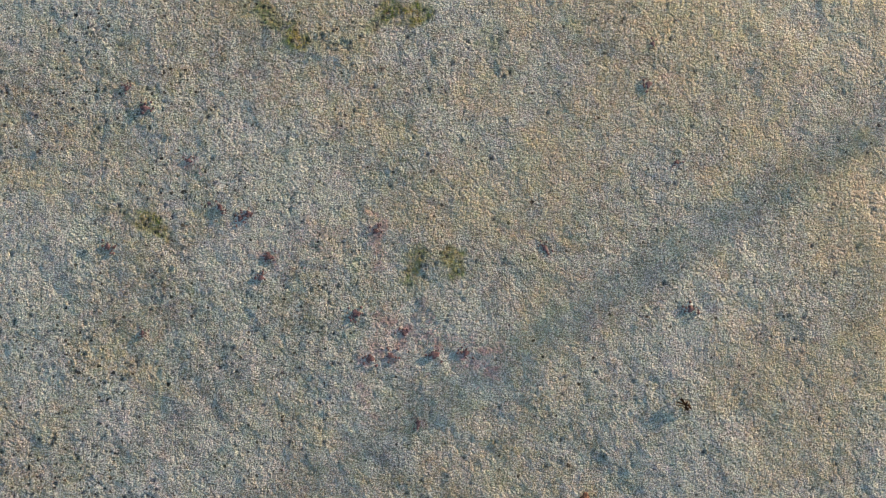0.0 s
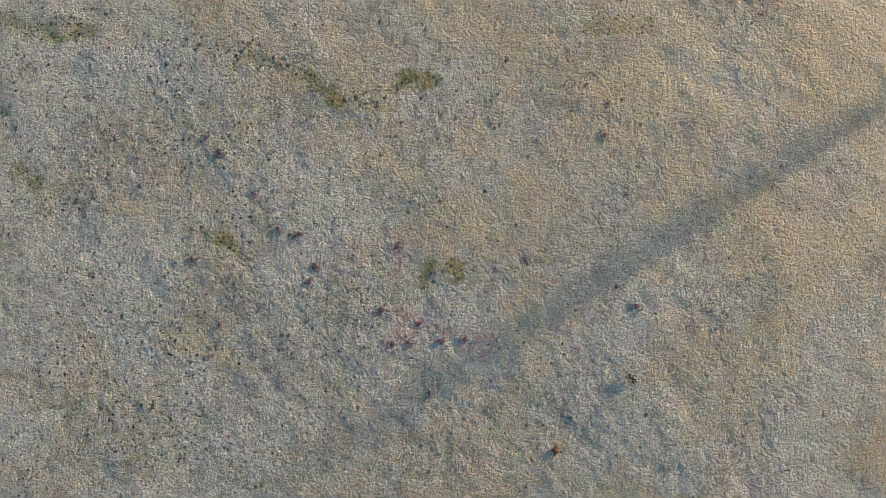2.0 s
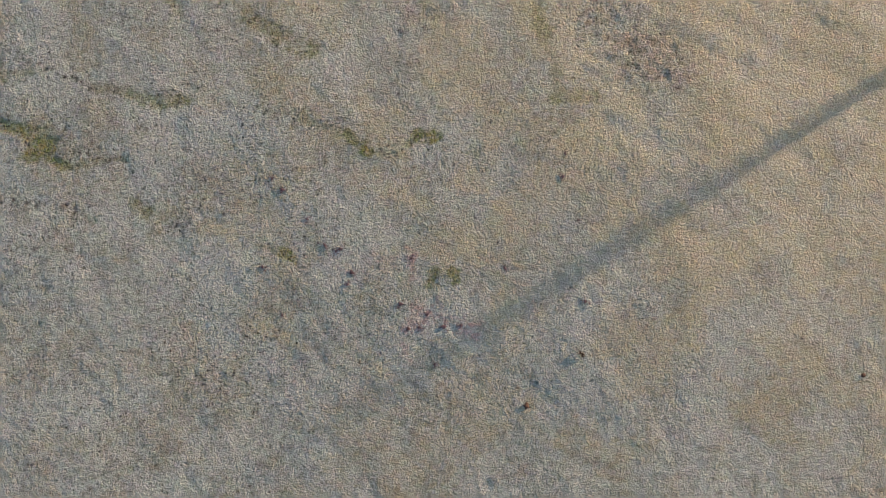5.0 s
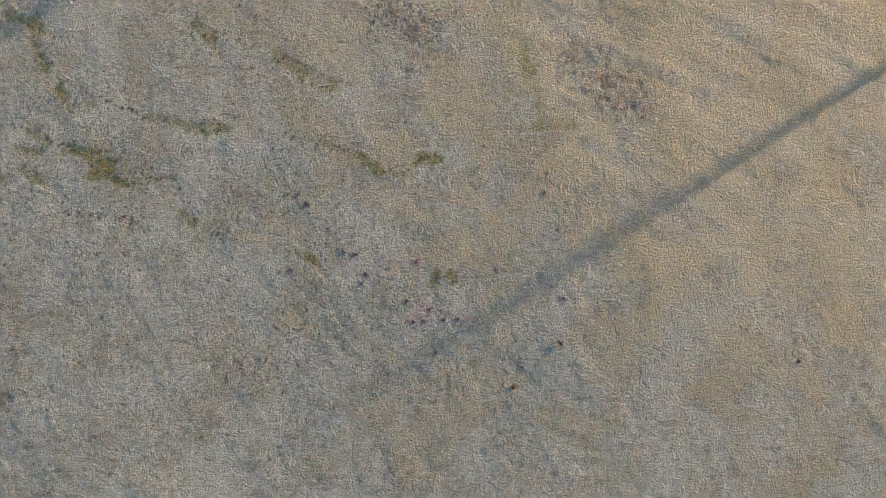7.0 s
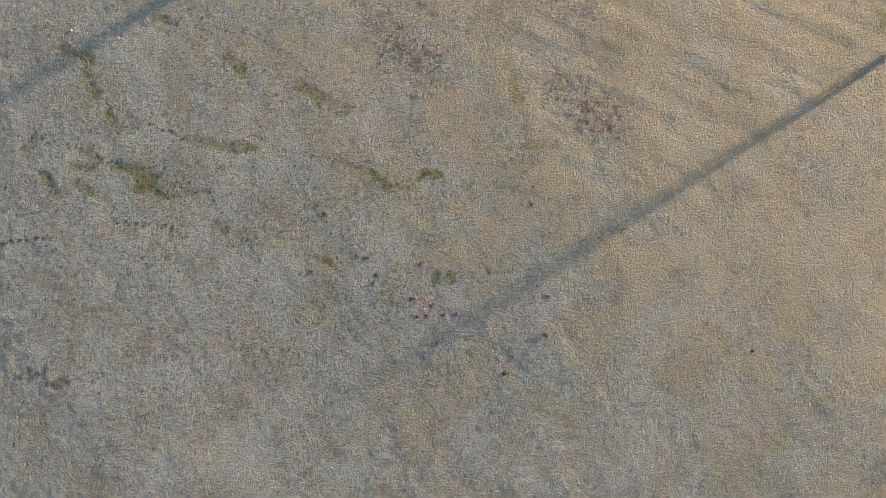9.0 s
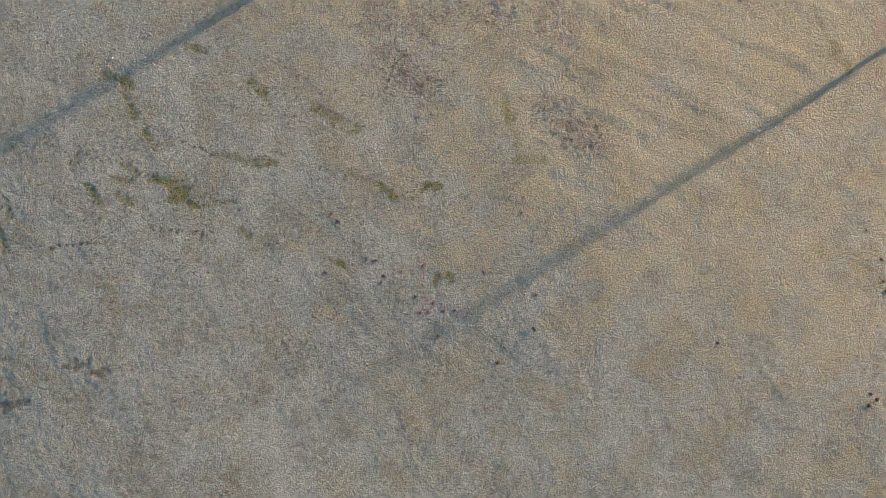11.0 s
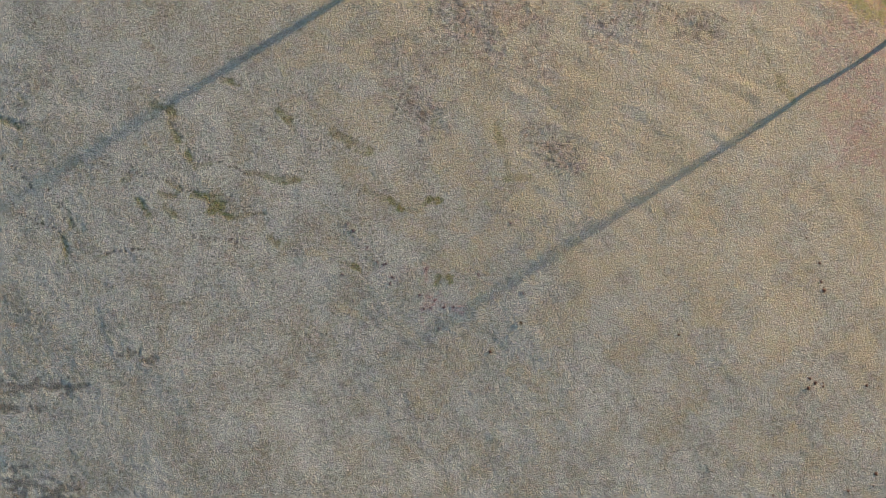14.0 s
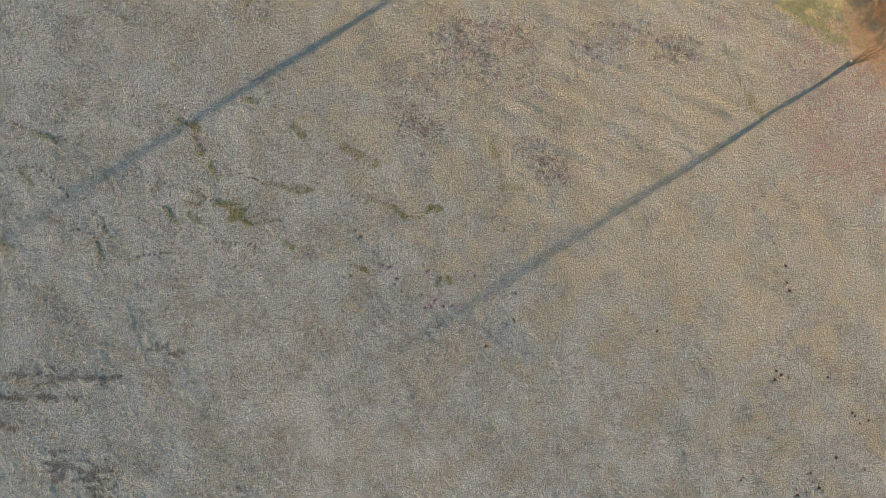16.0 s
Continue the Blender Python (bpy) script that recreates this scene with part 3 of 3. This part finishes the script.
crumb_shapes = [crumb_mesh("crumb", rng.uniform(0.018, 0.045), 0.4, 0, k) for k in range(8)]
for k, (x, y) in enumerate(PATS):
    ob = tagged(new("dung_pat", pat_shapes[k % 5]), "frozen red-brown dung pat kicked apart on frosted grass", "dung pat", "dung pats on the pasture")
    ob.matrix_world = pose(x, y, level(x, y) + 0.005, 0, 0, rng.uniform(0, 360)) @ Matrix.Scale(rng.uniform(0.8, 1.3), 4)
    for j in range(9):
        crumb = new("crumb", crumb_shapes[(3 * k + j) % 8])
        crumb.parent = ob
        a, d = rng.uniform(0, 2 * math.pi), rng.uniform(0.10, 0.30)
        crumb.matrix_basis = pose(d * math.cos(a), d * math.sin(a), 0.004, 0, 0, rng.uniform(0, 360))

CLODS = [(41.0, -10.6), (41.6, -11.1), (42.5, -11.1), (42.5, -11.5), (40.8, -11.7), (47.4, -11.4), (50.3, -12.2), (51.0, -12.2), (49.8, -15.0),
         (50.3, -15.8), (50.6, -16.2), (51.2, -17.1), (52.3, -16.7), (48.1, -21.2), (47.8, -22.5), (44.9, -23.1), (45.1, -24.2), (45.9, -24.9),
         (43.1, -25.1), (43.2, -25.8), (44.3, -25.4), (51.6, -22.7), (36.5, -23.6), (36.3, -24.0), (42.7, 0.3), (42.6, 2.4), (41.2, 5.3),
         (26.3, -5.7), (4.9, -7.6), (43.0, -0.7), (24.5, -20.7)]
clod_shapes = [lump_mesh("earth_clod", earth_mat, 0.24, 0.13, k + 3, 0.9) for k in range(4)]
for k, (x, y) in enumerate(CLODS):
    ob = tagged(new("earth_clod", clod_shapes[k % 4]), "clod of dark earth kicked up on frosted grass", "clod", "earth clods on the pasture")
    ob.matrix_world = pose(x, y, level(x, y) + 0.02, 0, 0, rng.uniform(0, 360)) @ Matrix.Scale(rng.uniform(0.32, 0.75), 4)

for k, (x, y, s) in enumerate([(-33.2, 22.4, 0.1), (-33.9, 22.0, 0.06), (-29.9, 22.4, 0.08), (-29.0, 21.7, 0.07), (-31.2, 23.1, 0.05), (-29.0, 19.6, 0.06)]):
    ob = tagged(new("stone", lump_mesh("stone", stone_mat, s, 0.7, k + 20, 0.3)), "small pale white stone lying on the grass", "stone", "white stones")
    ob.location = (x, y, level(x, y) + s * 0.12)


def leaf_bm(length, width, seed):
    """A curled leaf with a raised midrib, from the foot outwards along x."""
    bm = bmesh.new()
    rows = []
    for k in range(7):
        f = k / 6
        w = width * math.sin(math.pi * min(1, 0.08 + f * 0.92)) ** 0.8 * 0.5
        z = 0.05 * math.sin(f * 2.4) - 0.05 * f * f
        wave = 0.012 * math.sin(f * 11 + seed)
        rows.append([bm.verts.new((f * length, -w, z + 0.012 + wave)), bm.verts.new((f * length, 0, z)), bm.verts.new((f * length, w, z + 0.012 - wave))])
    for a, b in zip(rows, rows[1:]):
        for i in (0, 1):
            bm.faces.new((a[i], b[i], b[i + 1], a[i + 1]))
    bmesh.ops.solidify(bm, geom=bm.faces[:], thickness=0.004)
    return bm


dock = tagged(new("dock_plant"), "withered brown dock plant flat on frosted grass", "plant")
dock.location = (8.41, -4.39, level(8.41, -4.39))
for k in range(12):
    leaf = part("leaf", leaf_bm(rng.uniform(0.12, 0.38), rng.uniform(0.03, 0.075), k), leaf_mat, dock)
    leaf.matrix_basis = pose(rng.normal(0, 0.03), rng.normal(0, 0.03), 0.025, rng.uniform(-20, 20), rng.uniform(-4, 6), k * 30 + rng.uniform(-28, 28))


# ---- two pollard willows beyond the pasture, towards the sun ----
def tube_into(bm, points, radii, sides):
    rings = []
    for k, (p, r) in enumerate(zip(points, radii)):
        a, b = points[max(0, k - 1)], points[min(len(points) - 1, k + 1)]
        q = (b - a).to_track_quat("Z", "Y")
        rings.append([bm.verts.new(p + q @ Vector((r * math.cos(i * 2 * math.pi / sides), r * math.sin(i * 2 * math.pi / sides), 0))) for i in range(sides)])
    for a, b in zip(rings, rings[1:]):
        for i in range(sides):
            bm.faces.new((a[i], a[(i + 1) % sides], b[(i + 1) % sides], b[i]))
    bm.faces.new(rings[-1])


def pollard_willow(x, y, clear, top, spread, seed):
    """A thick gnarled trunk with a burst of thin rods on its head."""
    r = random.Random(seed)
    tree = tagged(new("willow_tree"), "leafless pollard willow with shoots along its trunk", "tree", "willows beyond the pasture")
    tree.location = (x, y, level(x, y) - 0.1)
    bm = bmesh.new()
    pts = [Vector((0.10 * math.sin(k * 1.3 + seed), 0.10 * math.cos(k * 1.1), clear * k / 9)) for k in range(10)]
    tube_into(bm, pts, [0.29 - 0.010 * k + (0.16 if k == 0 else 0) + (0.10 if k > 7 else 0) for k in range(10)], 14)
    for v in bm.verts:
        v.co += Vector((v.co.x, v.co.y, 0)).normalized() * 0.06 * noise.noise(v.co * 2.2 + Vector((seed, 0, 0)))
    part("trunk", bm, bark_mat, tree)
    shoots = bmesh.new()
    for k in range(int(7 * clear)):
        a, h, reach = r.uniform(0, 2 * math.pi), r.uniform(0.7, clear), r.uniform(0.3, 0.85)
        foot = Vector((math.cos(a) * 0.28, math.sin(a) * 0.28, h))
        tip = foot + Vector((math.cos(a) * reach, math.sin(a) * reach, r.uniform(0.2, 0.8)))
        tube_into(shoots, [foot, foot.lerp(tip, 0.5) - Vector((0, 0, 0.05)), tip], [0.022, 0.017, 0.006], 4)
    part("shoots", shoots, twig_mat, tree, "thin shoots along the trunk")
    head = Vector(pts[-1])
    crown = bmesh.new()
    for k in range(14):
        a, lean = r.uniform(0, 2 * math.pi), r.uniform(0.05, 1.0)
        h = (top - clear) * r.uniform(0.6, 1.0) * (1.1 - 0.35 * lean)
        end = head + Vector((math.cos(a) * spread * lean, math.sin(a) * spread * lean, h))
        mid = head.lerp(end, 0.5) + Vector((math.cos(a), math.sin(a), -0.3)) * 0.25 * lean
        start = head + Vector((math.cos(a) * 0.35, math.sin(a) * 0.35, -0.1))
        q = start.lerp(mid, 0.5)
        tube_into(crown, [start, q, mid, mid.lerp(end, 0.55), end], [0.055, 0.046, 0.036, 0.025, 0.008], 6)
        for j in range(5):
            f = r.uniform(0.3, 0.95)
            root = mid.lerp(end, f)
            tip = root + Vector((r.uniform(-0.6, 0.6), r.uniform(-0.6, 0.6), r.uniform(0.2, 0.8)))
            tube_into(crown, [root, root.lerp(tip, 0.5) + Vector((0, 0, 0.06)), tip], [0.018, 0.012, 0.005], 4)
    part("crown", crown, twig_mat, tree, "burst of thin bare rods")


pollard_willow(51.8, 28.3, 1.7, 6.9, 1.15, 3)
pollard_willow(10.7, 47.6, 2.3, 6.8, 1.05, 8)


# ---- cut willow stools with orange rods at the corner of the pasture ----
def willow_stool(x, y, rods, reach, tall, seed):
    """A low stump from which long bowed rods spring on all sides."""
    r = random.Random(seed)
    shrub = tagged(new("willow_shrub"), "leafless willow shrub with long bowed orange rods", "shrub", "willow shrubs at the corner")
    shrub.location = (x, y, level(x, y) - 0.05)
    bm = bmesh.new()
    tube_into(bm, [Vector((0, 0, 0)), Vector((0.03, 0, 0.08)), Vector((0, 0.04, 0.16))], [0.30, 0.26, 0.18], 12)
    for v in bm.verts:
        v.co *= 1 + 0.25 * noise.noise(v.co * 3 + Vector((seed, 0, 0)))
    part("stump", bm, bark_mat, shrub, "gnarled grey-brown stump")
    for k in range(rods):
        bm = bmesh.new()
        a, f = r.uniform(0, 2 * math.pi), r.uniform(0.35, 1.0)
        out = Vector((math.cos(a), math.sin(a), 0))
        bend = Vector((-out.y, out.x, 0)) * r.uniform(-0.35, 0.35)
        start = out * 0.14 + Vector((0, 0, r.uniform(0.06, 0.15)))
        points = [start + (out * g + bend * g * g) * reach * f + Vector((0, 0, tall * r.uniform(0.8, 1.2) * (2.0 * g - 1.4 * g * g))) for g in (0, 0.2, 0.4, 0.6, 0.8, 1.0)]
        tube_into(bm, points, [0.030, 0.026, 0.022, 0.018, 0.013, 0.006], 5)
        for j in range(4):
            root = points[2 + j % 4]
            tip = root + out * r.uniform(0.2, 0.5) + Vector((r.uniform(-0.4, 0.4), r.uniform(-0.4, 0.4), r.uniform(0.0, 0.08)))
            tube_into(bm, [root, root.lerp(tip, 0.5) + Vector((0, 0, 0.05)), tip], [0.014, 0.010, 0.005], 4)
        part("rod", bm, rod_mat, shrub)


for k, (x, y, rods, reach, tall) in enumerate([(56.0, 36.6, 44, 3.0, 0.16), (57.6, 33.8, 40, 2.6, 0.16), (59.2, 37.4, 30, 2.4, 0.3)]):
    willow_stool(x, y, rods, reach, tall, 40 + k)
